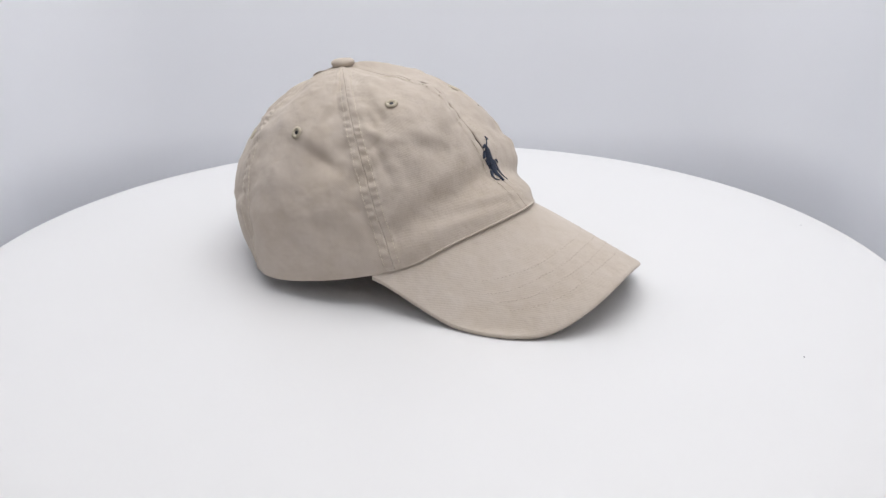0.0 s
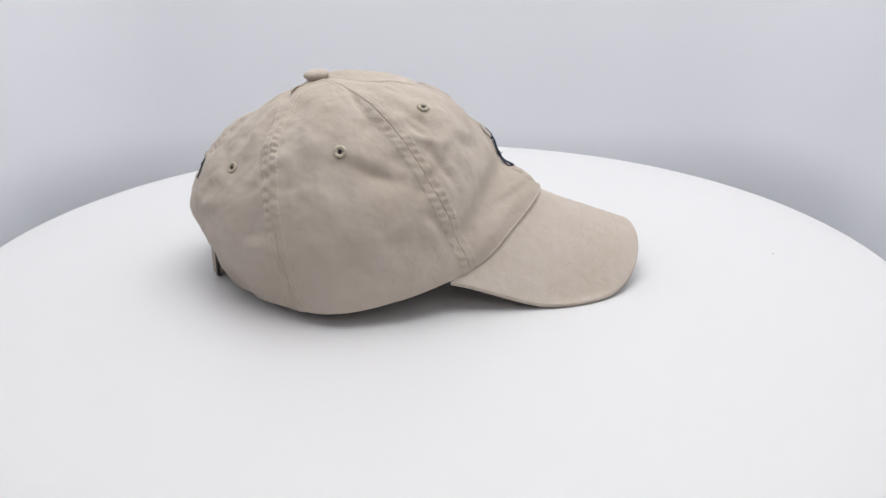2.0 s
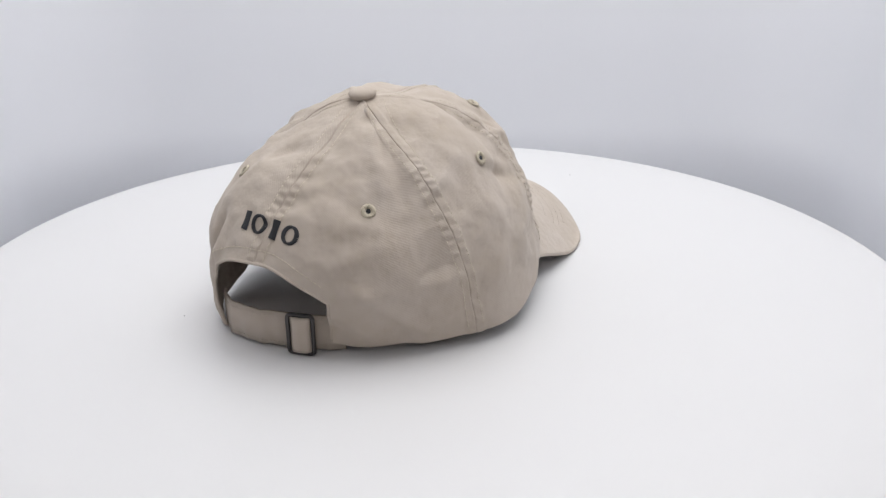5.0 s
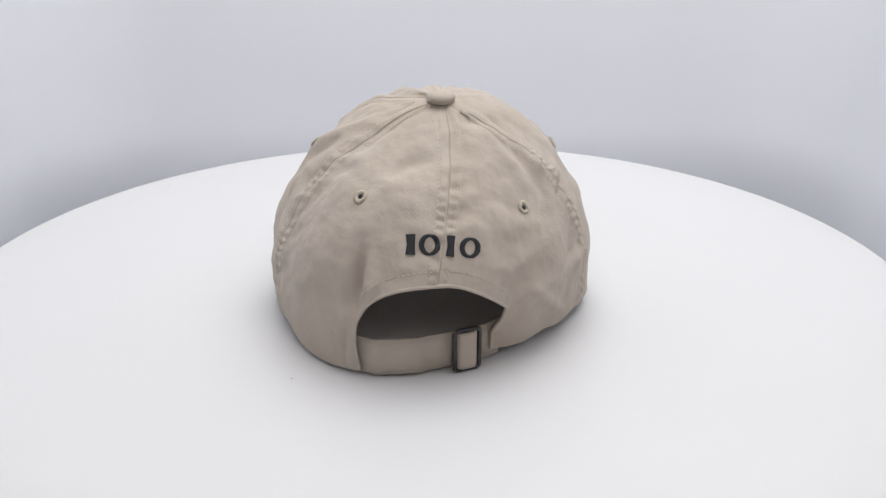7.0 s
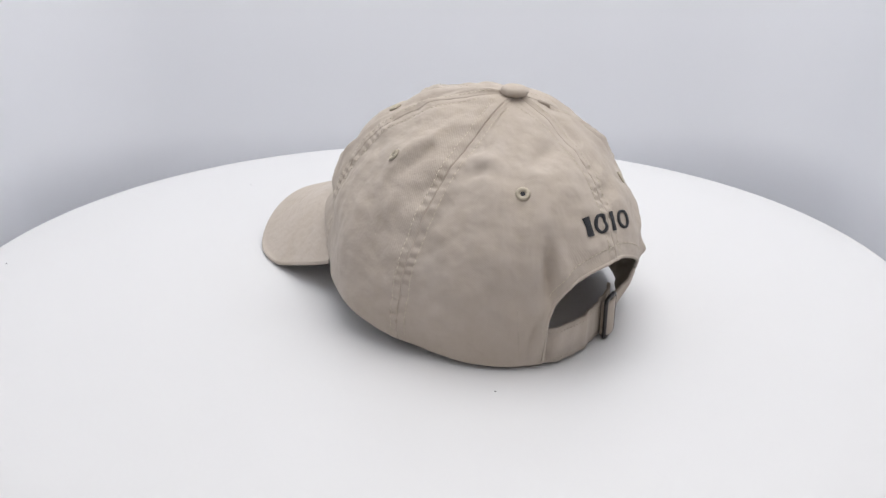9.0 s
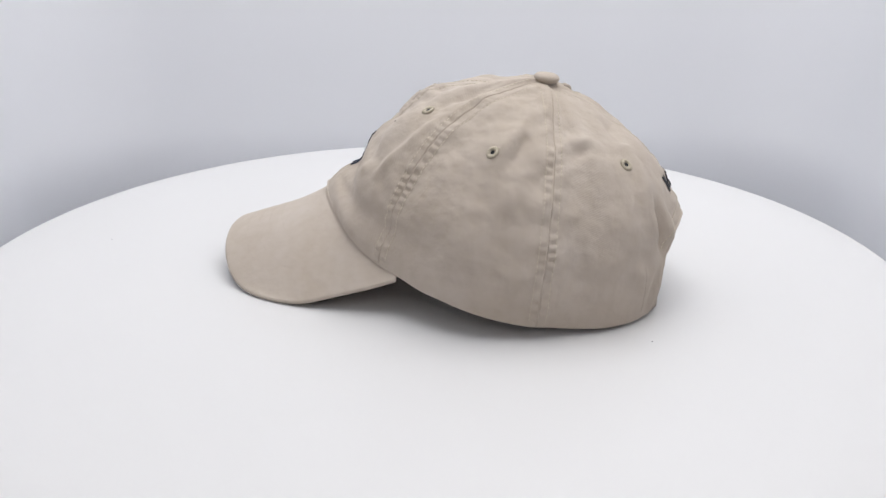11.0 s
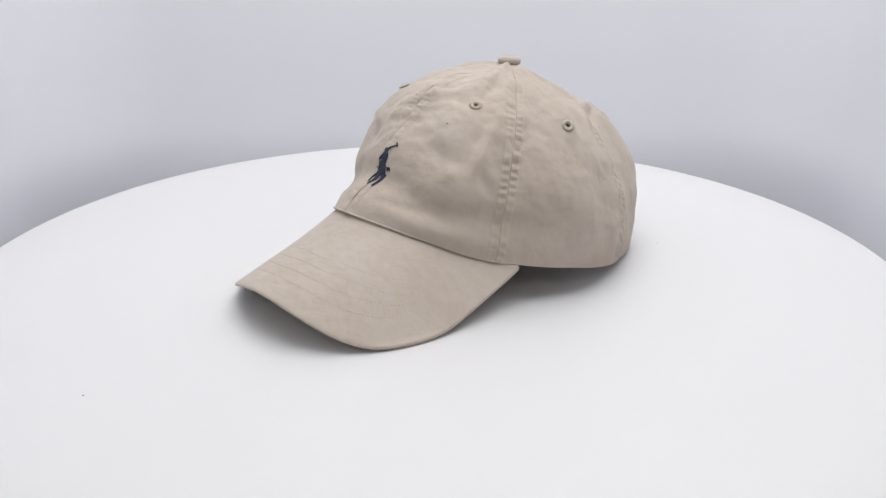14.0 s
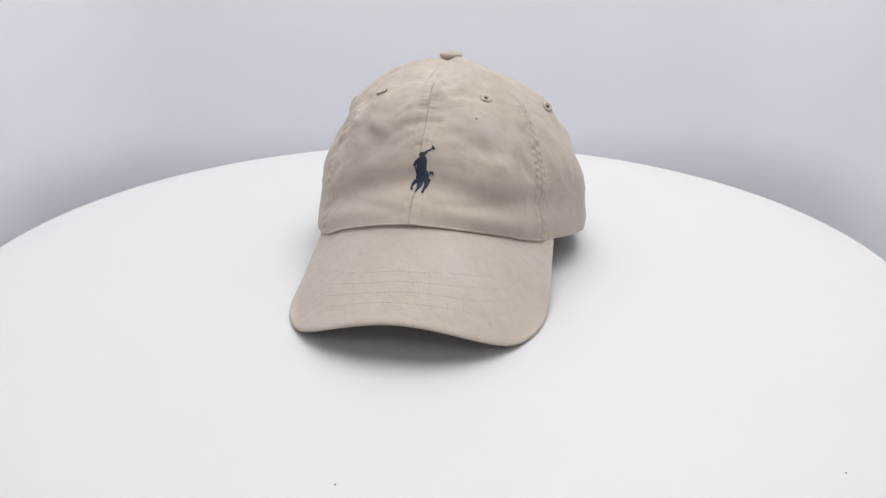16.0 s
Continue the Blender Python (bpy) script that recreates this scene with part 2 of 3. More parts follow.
def panel_surface(u, a):
    """The crown with its seams pressed in, seam allowances, puckers and folds."""
    p = crown(u, a)
    e = 1e-3
    du = crown(u + e, a) - crown(u - e, a)
    da = crown(u, np.clip(a + e, 0, 1)) - crown(u, np.clip(a - e, 0, 1))
    nrm = np.cross(da, du)
    nrm /= np.linalg.norm(nrm, axis=-1, keepdims=True) + 1e-9
    nrm *= np.sign((nrm * np.stack([p[..., 0], p[..., 1], p[..., 2] - 3], -1)).sum(-1, keepdims=True))
    near = np.round(u / 2) * 2
    dist = (u - near) * np.linalg.norm(du, axis=-1) / (2 * e)
    along = a * 15.0
    d = wrinkle(p, u, a)
    tension = np.zeros(d.shape)
    for i in np.ndindex(d.shape):
        tension[i] = noise.noise(Vector((dist[i] * 0.55, along[i] * 1.15 + dist[i] * 0.5, near[i] * 7.7)))
    d += 0.15 * tension * np.exp(-(dist / 2.0) ** 2) * np.clip(a * 3 - 0.3, 0, 1) * np.clip((1 - a) * 8, 0.1, 1)
    d += 0.10 * np.sin(math.pi * np.clip((u - np.floor(u / 2) * 2) / 2, 0, 1)) * np.sin(math.pi * np.clip(a, 0, 1)) - 0.04
    d -= 0.06 * np.exp(-(dist / 0.035) ** 2)
    d += 0.06 * np.exp(-(dist / 0.52) ** 8)
    pucker = np.sin(along * 11.5 + 2.4 * np.sin(along * 1.7 + near * 3.1) + near + np.sign(dist) * 0.9)
    rough = (0.85 + 0.35 * np.sin(along * 0.9 + near * 2.3 + np.sign(dist))) * np.where(near % 12 == 0, 0.3, 1.0)
    pucker = np.where(pucker > 0, pucker, 0.5 * pucker)
    side = np.exp(-((np.abs(dist) - 0.27) / 0.22) ** 4)
    d -= side * (0.01 + 0.056 * rough * pucker * (0.75 + 0.7 * a)) * np.clip(a * 4 - 0.9, 0, 1)
    d *= np.clip(a * 6, 0.1, 1)
    return p + nrm * d[..., None], nrm


def brim_z(x, y):
    """The brim slopes down to the front and arches over its width, flatter towards the sides."""
    y -= 0.475
    drop = (0.0837 - 0.0002 * (x - 14) + 0.0009 * y) * y * y
    drop = drop / (1 + (abs(drop) / 10.224) ** 3) ** (1 / 3)
    return 9.294 - 0.3479 * x + 0.0538 * y - drop


BRIM_THICK = 0.22


def brim_point(w, r, lift=0.0):
    """w across the brim (-1 at its right end, 1 at its left), r from the crown (0) to the outer edge (1)."""
    span = 2.276 if w > 0 else 2.252
    s = ring(np.array((w * span) % 12))
    inner = Vector((s[0] - 0.35 * (1 - abs(w)), s[1] * 0.97))
    al = w * math.radians(94)
    b = 7.83 if w > 0 else 7.74
    e = 2 / 2.302
    c, si = math.cos(al), math.sin(al)
    ox = 9.115 + 10.813 * math.copysign(abs(c) ** e, c)
    outer = Vector((ox, 0.475 + b * math.copysign(abs(si) ** e, si) * (1 + 0.0182 * (ox - 13))))
    k = min(max((abs(w) - 0.771) / 0.229, 0), 1)
    corner = Vector(ring(np.array(math.copysign(span, w) % 12))[:2])
    outer = outer.lerp(corner, k * k * (3 - 2 * k))
    p = inner.lerp(outer, r)
    meet = s[2] - 0.02 + 0.2 * w ** 6 - brim_z(inner.x, inner.y)
    z = brim_z(p.x, p.y) + meet * max(1 - (p - inner).length / 3.6, 0) ** 2
    z -= BRIM_THICK
    return Vector((p.x, p.y, BRIM_THICK + 0.5 * (z + math.sqrt(z * z + 0.08)) + lift))


CM = 0.01


# ---- the place ----
def build_booth():
    """A white photo booth: floor, rounded backdrop, ceiling and, at its open end, an unseen grey wall added to cut
    bounced light.
    """
    half, back, front, rad, top, low = 0.50, 0.60, -1.3, 0.16, 1.0, -0.16
    plan = []
    for k in range(13):
        a = k / 12 * math.pi / 2
        plan.append((half - rad + rad * math.cos(a), back - rad + rad * math.sin(a)))
    for k in range(13):
        a = math.pi / 2 + k / 12 * math.pi / 2
        plan.append((-half + rad + rad * math.cos(a), back - rad + rad * math.sin(a)))
    plan = [(half, front)] + plan + [(-half, front)]
    bm = bmesh.new()
    grid_mesh(bm, [[(x, y, z) for x, y in plan] for z in np.linspace(low, top, 12)])
    wall = part("wall_backdrop", bm, WALL, None)
    tagged(wall, "pale grey-white seamless curved photo backdrop wall", "wall", kind="structure")
    m = wall.modifiers.new("thick", "SOLIDIFY")
    m.thickness, m.offset = 0.01, 1
    for name, z, mat, label in (("floor", low - 0.012, WALL, "white booth floor under the turntable"), ("ceiling", top + 0.002, WALL, "white booth ceiling")):
        bm = bmesh.new()
        bmesh.ops.create_cube(bm, size=1, matrix=Matrix.Translation((0, (back + front) / 2, z)) @ Matrix.Diagonal((2 * half + 0.1, back - front + 0.1, 0.02, 1)))
        tagged(part(name, bm, mat, None, smooth=False), label, name, kind="structure")
    # Unseen grey wall, added so less light bounces back from the front.
    bm = bmesh.new()
    bmesh.ops.create_cube(bm, size=1, matrix=Matrix.Translation((0, front - 0.02, (top + low) / 2)) @ Matrix.Diagonal((2 * half + 0.1, 0.02, top - low, 1)))
    tagged(part("wall_front_unseen", bm, DARK_WALL, None, smooth=False), "unseen plain mid-grey wall added to cut light bounced from the front", "wall", kind="structure")


def lathe(bm, profile, steps=128):
    grid_mesh(bm, [[(r * math.cos(k * math.tau / steps), r * math.sin(k * math.tau / steps), z) for k in range(steps)] for r, z in profile], wrap=True)


SPECKS = [(-0.0692, 0.1430, 0.0006), (0.1911, -0.1250, 0.0006), (0.2690, 0.0680, 0.0006)]


def build_turntable():
    table = new("turntable")
    tagged(table, "large round white motorised display turntable", "turntable")
    bm = bmesh.new()
    lathe(bm, [(0.0004, 0), (0.1, 0), (0.2, 0), (0.27, 0), (0.2955, 0), (0.2980, -0.0006), (0.2994, -0.0022), (0.30, -0.0045), (0.30, -0.0155), (0.2985, -0.018), (0.0004, -0.018)], 192)
    part("disc", bm, WHITE, table, "glossy white round plate")
    bm = bmesh.new()
    lathe(bm, [(0.0004, -0.019), (0.16, -0.019), (0.16, -0.148), (0.0004, -0.148)], 96)
    part("base", bm, WHITE, table, "white drum base")
    for k, (x, y, size) in enumerate(SPECKS):
        bm = bmesh.new()
        bmesh.ops.create_icosphere(bm, subdivisions=1, radius=1, matrix=Matrix.Translation((x, y, 0.0002)) @ Matrix.Rotation(k * 1.7, 4, "Z") @ Matrix.Diagonal((size, size * 0.5, 0.0003, 1)))
        part("lint_speck", bm, LINT, table)
    return table


# ---- the cap ----
def build_panels(cap):
    """Six crown panels, each a sheet with thickness."""
    sheets = []
    for k in range(6):
        w = np.linspace(0, 1, 91)
        w = w - 0.11 * np.sin(2 * math.pi * w)
        u = 2 * k + 2 * w
        if k in (2, 3):
            s = ring(u)
            fine = np.linspace(2 * k, 2 * k + 2, 4001)
            y = ring(fine)[:, 1]
            for sgn in (-1, 1):
                e = HOLE_MID + sgn * HOLE_HALF
                j = np.argmin(np.abs(y - e))
                if abs(y[j] - e) < 0.05:
                    du = fine[1] - fine[0]
                    u = np.sort(np.concatenate([u, fine[j] + du * np.array([-60, -30, -14, -5, -0.3, 0.3, 5, 14, 30, 60])]))
        a = np.linspace(0.02, 1, 150)
        uu = np.repeat(u[None], len(a), 0)
        hem = hem_at(u)
        aa = np.minimum(a[:, None], hem[None])
        p, nrm = panel_surface(uu, aa)
        p = p * CM
        mid = len(u) // 2
        run = np.concatenate([np.zeros((len(a), 1)), np.linalg.norm(np.diff(p, axis=1), axis=-1).cumsum(1)], 1)
        fall = np.concatenate([[0], np.linalg.norm(np.diff(p[:, mid], axis=0), axis=-1).cumsum()])
        uvs = np.stack([run - run[:, mid:mid + 1], np.repeat(fall[:, None], len(u), 1)], -1)
        sheets.append(p)
        bm = bmesh.new()
        ends = [min(x, y) if abs(x - y) > 0.08 else max(x, y) for x, y in zip(hem, hem[1:])]
        grid_mesh(bm, p.tolist(), uvs.tolist(), ends=[int(np.searchsorted(a, e - 1e-6)) for e in ends])
        bmesh.ops.remove_doubles(bm, verts=bm.verts, dist=2e-6)
        for e in bm.edges:
            e.smooth = not e.is_boundary
        name = ("panel", "front_panel")[k in (0, 5)]
        ob = part(name, bm, FABRIC, cap)
        m = ob.modifiers.new("cloth", "SOLIDIFY")
        m.thickness, m.offset = 0.0013, -1
    return sheets


def build_brim(cap):
    nw, nr = 120, 36
    t = BRIM_THICK
    ws = np.linspace(-1, 1, nw)
    prof = [(r, 0.0) for r in np.linspace(0, 0.985, nr)] + [(0.995, -0.03), (1.0, -0.08), (1.0, -0.14), (0.995, -0.19)]
    prof += [(r, -t) for r in np.linspace(0.985, 0, 14)]
    pts = [[brim_point(w, r, dz) * CM for w in ws] for r, dz in prof]
    pts = [[tuple(p) for p in r] for r in pts]
    uv = [[(p[1], p[0]) for p in r] for r in pts]
    bm = bmesh.new()
    grid_mesh(bm, pts, uv)
    brim = part("brim", bm, BRIM_FABRIC, cap, "stiff curved khaki twill brim")
    for r, left, right in ((0.47, 0.50, 0.46), (0.58, 0.54, 0.52), (0.69, 0.52, 0.50), (0.80, 0.53, 0.46)):
        line = []
        for x in np.linspace(-right, left, 160):
            reach = right if x < 0 else left
            line.append(brim_point(x, r - 0.09 * (abs(x) / reach) ** 4 + 0.004 * math.sin(x * 23 + r * 40), 0.002) * CM)
        bm = bmesh.new()
        stitch_line(bm, line, 0.0022, 0.00014)
        part("stitching", bm, BRIM_THREAD, brim, kind="stuff")
    return brim


def stitch_line(bm, path, pitch, radius):
    """Short threads one after another along a path."""
    path = [Vector(p) for p in path]
    cum = [0.0]
    for a, b in zip(path, path[1:]):
        cum.append(cum[-1] + (b - a).length)

    def at(d):
        i = min(max(int(np.searchsorted(cum, d)) - 1, 0), len(path) - 2)
        f = (d - cum[i]) / max(cum[i + 1] - cum[i], 1e-9)
        return path[i].lerp(path[i + 1], f)
    for k in range(int(cum[-1] / pitch)):
        s, e = k * pitch + 0.12 * pitch, (k + 1) * pitch - 0.12 * pitch
        tube(bm, [at(s), at((s + e) / 2), at(e)], [radius * 0.7, radius * 1.15, radius * 0.7], 5)


def surface_line(u0, a0, a1, off, n=120, lift=0.0):
    """A line down the crown beside a seam, off centimetres to its side."""
    a = np.linspace(a0, a1, n)
    u = np.full(n, float(u0))
    e = 1e-3
    span = np.linalg.norm(crown(u + e, a) - crown(u - e, a), axis=-1) / (2 * e)
    u = u + off / np.maximum(span, 0.3)
    p, nrm = panel_surface(u, np.minimum(a, hem_at(u)))
    return [Vector(q) * CM for q in (p + nrm * lift)]


def build_seams(cap):
    for k in range(6):
        end = 0.985 if k != 3 else float(hem_at(np.array([6.0]))[0]) - 0.01
        # Sunken dark tube draws the shade of the seam groove.
        bm = bmesh.new()
        tube(bm, surface_line(2 * k, 0.06, end, 0.0, 150, -0.018), 0.00019, 5)
        part("seam_shade_line", bm, GROOVE, cap)
        for side in (-0.44, 0.44):
            bm = bmesh.new()
            stitch_line(bm, surface_line(2 * k, 0.08, end, side, 150, -0.003), 0.0026, 0.00022)
            part("stitching", bm, THREAD, cap, kind="stuff")


EYELETS = [(1.71, -6.05, 9.19), (6.25, -3.16, 11.03), (-4.80, -3.87, 7.90), (-4.81, 4.16, 8.50), (1.90, 6.55, 9.39), (6.31, 3.32, 10.93)]


def surface_under(tree, p):
    """The crown's outside nearest to a point, and its normal."""
    loc, nrm, i, d = tree.find_nearest(Vector(p) * CM)
    if nrm.dot(loc - Vector((0.01, 0, 0.04))) < 0:
        nrm = -nrm
    return loc, nrm


def build_eyelets(cap, tree):
    for e in EYELETS:
        loc, nrm = surface_under(tree, e)
        m = Matrix.Translation(loc) @ nrm.to_track_quat("Z", "Y").to_matrix().to_4x4()
        bm = bmesh.new()
        rings = 40
        for k in range(rings):
            a = k * math.tau / rings
            d = Vector((math.cos(a), math.sin(a), 0))
            j = 0.00025 * math.sin(k * 2.4)
            tube(bm, [m @ (d * 0.0013 + Vector((0, 0, 0.0001))), m @ (d * 0.0027 + Vector((0, 0, 0.0009 + j * 0.5))), m @ (d * (0.0036 + j * 0.6) + Vector((0, 0, 0.0002)))], [0.00032, 0.00050, 0.00038], 5)
        ey = part("eyelet", bm, THREAD, cap, "embroidered buttonhole-stitched eyelet")
        # Black disc stands for the shade inside the eyelet; the cloth is uncut.
        bm = bmesh.new()
        bmesh.ops.create_circle(bm, cap_ends=True, segments=16, radius=0.0012, matrix=m @ Matrix.Translation((0, 0, 0.0005)))
        part("hole_shade_disc", bm, BLACK, ey)


def build_button(cap):
    bm = bmesh.new()
    prof = [(0.0001, 0.0027), (0.003, 0.0026), (0.0056, 0.0022), (0.0070, 0.0012), (0.0076, 0.0), (0.0070, -0.0016), (0.005, -0.003)]
    lathe(bm, prof, 40)
    bmesh.ops.transform(bm, matrix=pose(0, 0, 0.1235, 0, -6, 0), verts=bm.verts)
    part("button", bm, FABRIC, cap, "khaki fabric-covered crown button")


def build_binding(cap):
    """The rolled edge round the opening at the back."""
    fine = np.linspace(4, 8, 4001)
    s = ring(fine)
    keep = fine[np.abs(s[:, 1] - HOLE_MID) < HOLE_HALF * 0.9995]
    d = (ring(keep)[:, 1] - HOLE_MID) / HOLE_HALF
    pick = [keep[np.argmin(np.abs(d - x))] for x in np.sin(np.linspace(-math.pi / 2, math.pi / 2, 90))]
    u = np.array(sorted(set(pick)))
    p, nrm = panel_surface(u, hem_at(u))
    rim = [Vector(q) * CM for q in p - nrm * 0.05]
    for at, edge in ((0, u[0] - 0.004), (-1, u[-1] + 0.004)):
        a = np.linspace(hem_at(np.array([u[at]]))[0] + 0.02, 0.995, 16)
        q, m = panel_surface(np.full(16, edge), a)
        side = [Vector(v) * CM for v in q - m * 0.05]
        rim = side[::-1] + rim if at == 0 else rim + side
    bm = bmesh.new()
    tube(bm, rim, 0.00095, 8)
    part("opening_binding", bm, FABRIC, cap, "rolled khaki edge of the back opening")
    a = hem_at(u) - 0.045
    p, nrm = panel_surface(u[6:-6], a[6:-6])
    bm = bmesh.new()
    stitch_line(bm, [Vector(q) * CM for q in p + nrm * 0.006], 0.0026, 0.00024)
    part("stitching", bm, THREAD, cap, kind="stuff")


def build_tab_stitch(cap):
    """A short row that holds the strap's sewn end."""
    for u in (5.18,):
        bm = bmesh.new()
        a = np.linspace(0.86, 0.99, 40)
        p, nrm = panel_surface(np.full(40, u), a)
        stitch_line(bm, [Vector(q) * CM for q in p + nrm * 0.006], 0.0024, 0.00020)
        part("stitching", bm, BRIM_THREAD, cap, kind="stuff")


def build_knot(cap, tree):
    loc, nrm = surface_under(tree, (8.04, 2.95, 9.8))
    bm = bmesh.new()
    bmesh.ops.create_icosphere(bm, subdivisions=2, radius=0.00045, matrix=Matrix.Translation(loc))
    part("thread_knot", bm, BLACK, cap)


def build_front_roll(cap):
    """The rolled lower edge of the front panels over the brim."""
    u = np.linspace(-2.15, 2.24, 140)
    p, nrm = panel_surface(u % 12, np.ones(140))
    bm = bmesh.new()
    tube(bm, [Vector(q) * CM for q in p + nrm * -0.04 + np.array([0, 0, 0.05])], 0.0006, 8)
    part("front_edge_roll", bm, FABRIC, cap, "rolled khaki edge where crown meets brim")


STRAP = [(-5.6, 5.6), (-6.75, 4.4), (-7.15, 2.9), (-6.98, 1.4), (-6.54, 0.1), (-6.05, -1.2), (-5.3, -2.6)]


def strap_at(f):
    """A point of the strap's middle line in plan, f from 0 to 1."""
    v = np.array(STRAP)
    u = f * (len(v) - 1)
    i = min(int(u), len(v) - 2)
    t = u - i
    a, b, c, d = v[max(i - 1, 0)], v[i], v[i + 1], v[min(i + 2, len(v) - 1)]
    q = 0.5 * (2 * b + (c - a) * t + (2 * a - 5 * b + 4 * c - d) * t * t + (3 * b - a - 3 * c + d) * t ** 3)
    return Vector((q[0], q[1]))


def band(bm, f0, f1, low, high, out, thick, n=60):
    """A flat webbing along the strap's line."""
    prof = [(0, low), (thick, low + 0.03), (thick, (low + high) / 2), (thick, high - 0.03), (0, high), (0, (low + high) / 2)]
    rows = []
    for k in range(n):
        f = f0 + (f1 - f0) * k / (n - 1)
        p, q = strap_at(f), strap_at(min(f + 0.01, 1)) - strap_at(max(f - 0.01, 0))
        nrm = Vector((q.y, -q.x)).normalized()
        if nrm.dot(p) < 0:
            nrm = -nrm
        wav = 0.04 * math.sin(f * 31) + 0.03 * math.sin(f * 57)
        rows.append([Vector((p.x + nrm.x * (out + o + wav), p.y + nrm.y * (out + o + wav), z)) * CM for o, z in prof])
    uv = [[(k * 0.0022, z * CM) for o, z in prof] for k in range(n)]
    grid_mesh(bm, rows, uv, wrap=True)


def build_strap(cap):
    bm = bmesh.new()
    band(bm, 0.08, 0.98, 0.18, 2.1, 0.0, 0.16)
    strap = part("strap", bm, FABRIC, cap, "khaki twill adjuster strap")
    for z in (0.40, 1.88):
        line = []
        for f in np.linspace(0.14, 0.88, 120):
            p, q = strap_at(f), strap_at(f + 0.01) - strap_at(f - 0.01)
            nrm = Vector((q.y, -q.x)).normalized()
            if nrm.dot(p) < 0:
                nrm = -nrm
            off = 0.165 + 0.04 * math.sin(f * 31) + 0.03 * math.sin(f * 57)
            line.append(Vector((p.x + nrm.x * off, p.y + nrm.y * off, z)) * CM)
        bm = bmesh.new()
        stitch_line(bm, line, 0.0024, 0.0002)
        part("stitching", bm, BRIM_THREAD, strap, kind="stuff")
    p, q = strap_at(0.755), strap_at(0.765) - strap_at(0.745)
    nrm = Vector((q.y, -q.x)).normalized()
    if nrm.dot(p) < 0:
        nrm = -nrm
    m = Matrix.Translation((p.x * CM + nrm.x * 0.0016, p.y * CM + nrm.y * 0.0016, 0.0121)) @ Matrix(((q.normalized().x, 0, nrm.x, 0), (q.normalized().y, 0, nrm.y, 0), (0, 1, 0, 0), (0, 0, 0, 1)))
    buckle = part_frame(cap, m)
    bm = bmesh.new()
    prof = [(-0.0046, 0.0006), (-0.0044, 0.0030), (-0.0031, 0.0043), (0, 0.0046), (0.0031, 0.0043), (0.0044, 0.0030), (0.0046, 0.0006)]
    pts = [[m @ Vector((x, y, z + 0.0006)) for x, z in prof] for y in np.linspace(-0.0098, 0.0098, 9)]
    grid_mesh(bm, pts, [[(x, y) for x, z in prof] for y in np.linspace(-0.0098, 0.0098, 9)])
    lp = part("strap_loop", bm, FABRIC, cap, "strap folded over the buckle bar")
    md = lp.modifiers.new("cloth", "SOLIDIFY")
    md.thickness, md.offset = 0.0012, -1
    return strap


def part_frame(cap, m):
    """A rounded rectangular metal slide."""
    w, h, r = 0.0068, 0.0108, 0.0020
    path = []
    for cx, cy, a0 in ((w - r, h - r, 0), (-w + r, h - r, 90), (-w + r, -h + r, 180), (w - r, -h + r, 270)):
        for k in range(6):
            a = math.radians(a0 + k * 18)
            path.append(m @ Vector((cx + r * math.cos(a), cy + r * math.sin(a), 0.0042)))
    bm = bmesh.new()
    tube(bm, path, 0.0012, 8, closed=True)
    ob = part("buckle", bm, METAL, cap, "dark gunmetal slide buckle")
    bm = bmesh.new()
    tube(bm, [m @ Vector((0, y, 0.0032)) for y in (-0.0108, 0, 0.0108)], 0.0010, 8)
    part("bar", bm, METAL, ob)
    return ob


def ribbon(bm, path, widths, place, height=0.0005):
    """A raised band of satin stitches laid on the cloth."""
    n, rows = len(path), []
    for i in range(n):
        a, b = Vector(path[max(i - 1, 0)]), Vector(path[min(i + 1, n - 1)])
        t = (b - a).normalized()
        s = Vector((-t.y, t.x))
        c = Vector(path[i])
        row = []
        for k in range(7):
            x = -1 + k / 3
            q = c + s * (x * widths[i] / 2)
            loc, nrm = place(q.x, q.y)
            row.append(loc + nrm * (height * math.sqrt(max(0, 1 - x * x)) + 0.0003))
        rows.append(row)
    grid_mesh(bm, rows)


def placer(tree, form, centre, right):
    """Maps x, y in metres, measured along the crown's smooth form from a centre, to the cloth's outside."""
    loc, nrm = surface_under(form, centre)
    right = Vector(right)

    def place(x, y, steps=6):
        at, n2 = loc, nrm
        for _ in range(steps):
            side = (right - n2 * n2.dot(right)).normalized()
            at, n2 = surface_under(form, (at + (side * x + n2.cross(side) * y) / steps) / CM)
        hit = tree.ray_cast(at + n2 * 0.01, -n2, 0.02)[0]
        return hit or at, n2
    return place


def oval(cx, cy, rx, ry, n=28, a0=0.0, a1=math.tau):
    return [(cx + rx * math.cos(a0 + (a1 - a0) * k / (n - 1)), cy + ry * math.sin(a0 + (a1 - a0) * k / (n - 1))) for k in range(n)]


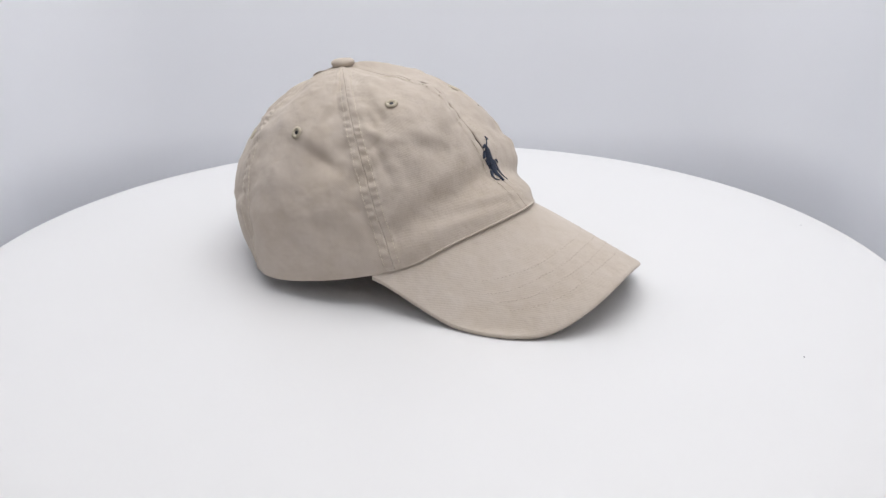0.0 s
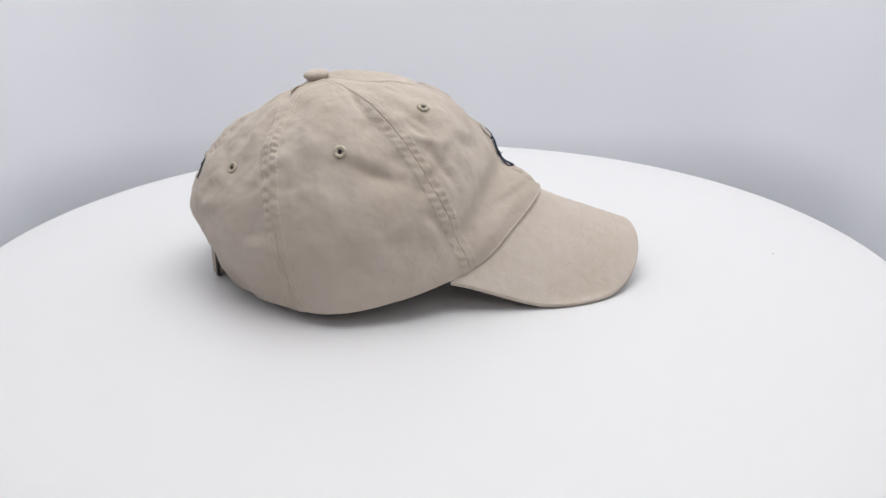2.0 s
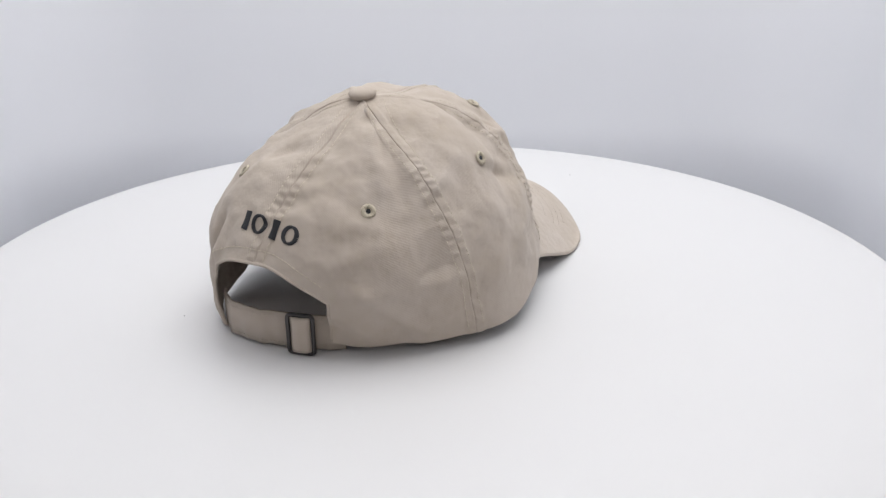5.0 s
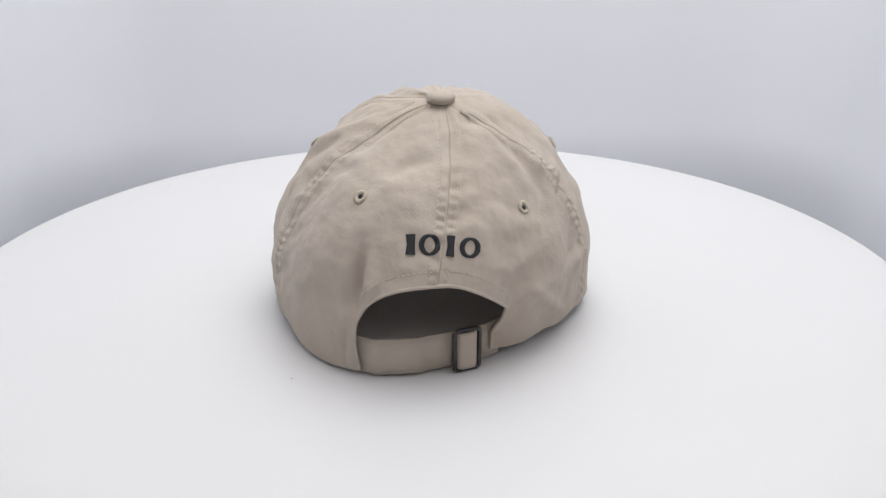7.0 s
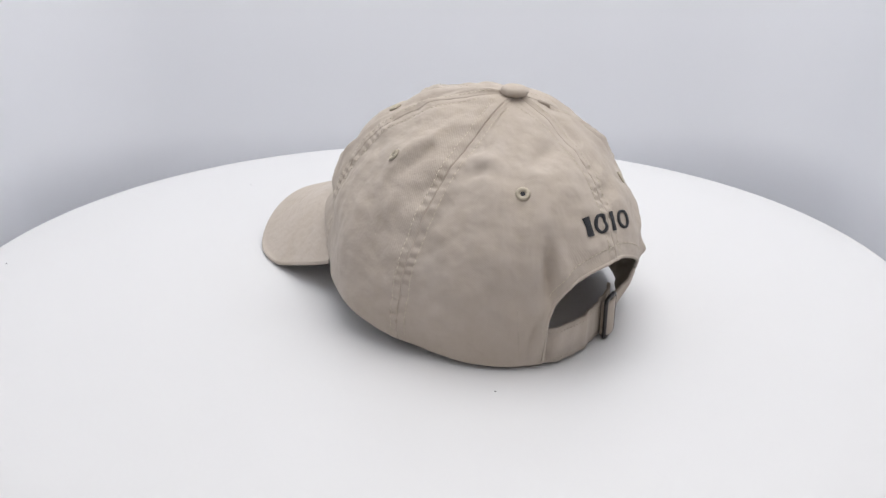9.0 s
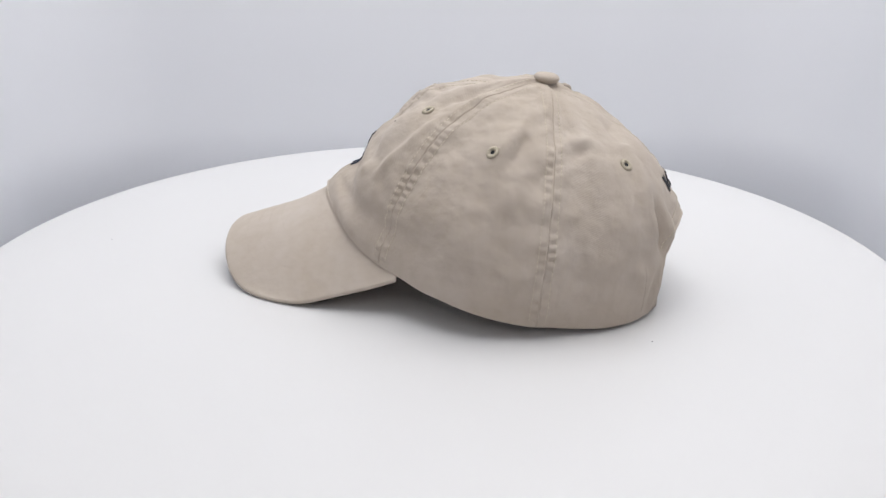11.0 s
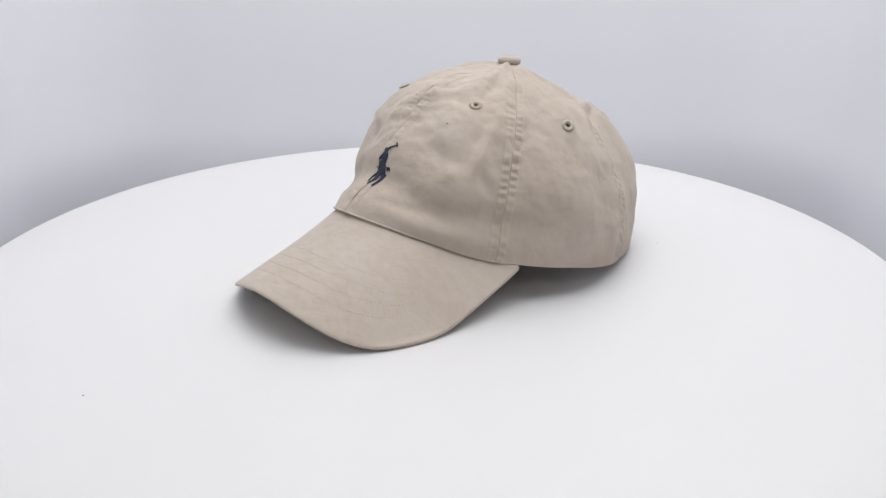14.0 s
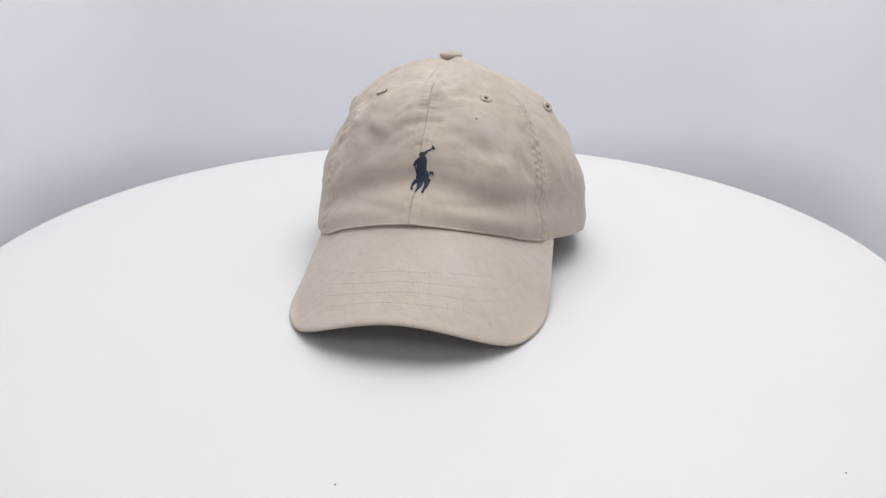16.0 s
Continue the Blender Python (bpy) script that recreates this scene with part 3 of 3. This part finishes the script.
def build_embroidery(cap, tree, form):
    mm = 0.001
    place = placer(tree, form, (11.0, 0.35, 7.35), (0, 1, 0))
    # strokes of the emblem: x and y in tenths of its breadth and height, and their widths
    marks = [
        ([(-0.1, 6.9), (0.2, 4.8), (-0.5, 1.6), (-0.9, -2.2)], (2.0, 3.6, 4.6, 4.4)),
        ([(-1.6, 7.1), (-0.2, 7.6), (0.8, 7.0)], (0.8, 1.6, 1.0)),
        ([(0.4, 7.0), (2.2, 8.9), (4.5, 10.8)], (1.1, 0.7, 0.55)),
        ([(4.1, 11.7), (4.6, 10.8), (5.0, 9.9)], (0.7, 0.9, 0.7)),
        ([(-4.1, 2.6), (-2.7, 4.2), (-1.4, 5.6)], (1.1, 1.9, 1.2)),
        ([(-3.4, 2.2), (-3.2, 0.8), (-2.6, -0.8)], (0.4, 0.5, 0.9)),
        ([(-3.0, -2.9), (-0.2, -2.0), (2.9, -1.2)], (2.6, 5.0, 3.6)),
        ([(3.2, -0.4), (4.5, 0.1), (5.1, -1.3)], (1.4, 0.9, 0.5)),
        ([(-2.9, -3.6), (-4.5, -5.4), (-4.9, -7.4), (-3.9, -9.0)], (2.2, 1.2, 0.9, 0.7)),
        ([(-1.0, -3.6), (-1.0, -6.4), (-1.6, -8.3), (-2.6, -10.4)], (3.2, 2.2, 1.3, 0.9)),
        ([(2.5, -2.8), (2.1, -6.0), (1.1, -8.7), (0.6, -10.4)], (2.8, 1.6, 1.0, 1.1)),
    ]
    emblem = None
    for path, wid in marks:
        bm = bmesh.new()
        f = np.linspace(0, len(path) - 1, 22)
        px, py, pw = (np.interp(f, range(len(path)), v) for v in (*zip(*path), wid))
        ribbon(bm, [((x * 1.32 - y * 0.09) * mm, (y * 1.30 + 1.2) * mm) for x, y in zip(px, py)], [w * 1.38 * mm for w in pw], place)
        if emblem is None:
            emblem = part("embroidered_emblem", bm, NAVY, cap, "small navy satin-stitched emblem")
        else:
            part("satin_patch", bm, NAVY, emblem)
    place = placer(tree, form, (-7.4, 0.52, 7.03), (0, -1, -0.085))
    hgt = 4.9

    def loop(cx, rx):
        path = oval(cx, 0, rx, hgt * 0.86, 36)
        return path, [1.3 + 1.3 * abs(x - cx) / rx for x, y in path]
    shapes = [
        ([(-14.4, hgt), (-14.2, 0), (-14.4, -hgt)], [4.6, 3.8, 4.6], "embroidered_bar"),
        (*loop(-5.4, 3.8), "embroidered_ring"),
        ([(4.6, hgt), (4.8, 0), (4.6, -hgt)], [4.2, 3.4, 4.4], "embroidered_bar"),
        (*loop(14.0, 3.7), "embroidered_ring"),
    ]
    for path, wid, name in shapes:
        bm = bmesh.new()
        ribbon(bm, [(x * mm, y * mm) for x, y in path], [w * mm for w in wid], place)
        part(name, bm, BLACK, cap, "black raised embroidery")


def cloth_tree(sheets):
    from mathutils.bvhtree import BVHTree
    verts, faces = [], []
    for p in sheets:
        base, (r, c) = len(verts), p.shape[:2]
        verts += [Vector(v) for v in p.reshape(-1, 3)]
        faces += [(base + i * c + j, base + i * c + j + 1, base + (i + 1) * c + j + 1, base + (i + 1) * c + j) for i in range(r - 1) for j in range(c - 1)]
    return BVHTree.FromPolygons(verts, faces)


def build_cap():
    cap = new("baseball_cap")
    tagged(cap, "khaki washed-cotton twill baseball cap resting on the white turntable", "cap")
    sheets = build_panels(cap)
    u, a = np.meshgrid(np.linspace(0, 12, 121), np.linspace(0.02, 1, 60))
    tree, form = cloth_tree(sheets), cloth_tree([crown(u, a) * CM])
    build_brim(cap)
    build_seams(cap)
    build_eyelets(cap, tree)
    build_button(cap)
    build_binding(cap)
    build_tab_stitch(cap)
    build_front_roll(cap)
    build_knot(cap, tree)
    build_strap(cap)
    build_embroidery(cap, tree, form)
    return cap


build_booth()
turntable = build_turntable()
baseball_cap = build_cap()

TURN = 18.328          # degrees a second
CAP_RADIUS, CAP_AZIMUTH, CAP_HEADING = 0.06831, 145.78, -34.8


def motions():
    """The turntable turns at one speed and carries the cap round with it."""
    disc_rows, cap_rows = [], []
    for k in range(65):
        t = k * 0.25
        a = TURN * t
        disc_rows.append((t, pose(0, 0, 0, 0, 0, a)))
        b = math.radians(CAP_AZIMUTH + a)
        cap_rows.append((t, pose(CAP_RADIUS * math.cos(b), CAP_RADIUS * math.sin(b), 0, 0, 0, CAP_HEADING + a)))
    walk(turntable, disc_rows)
    walk(baseball_cap, cap_rows)


motions()
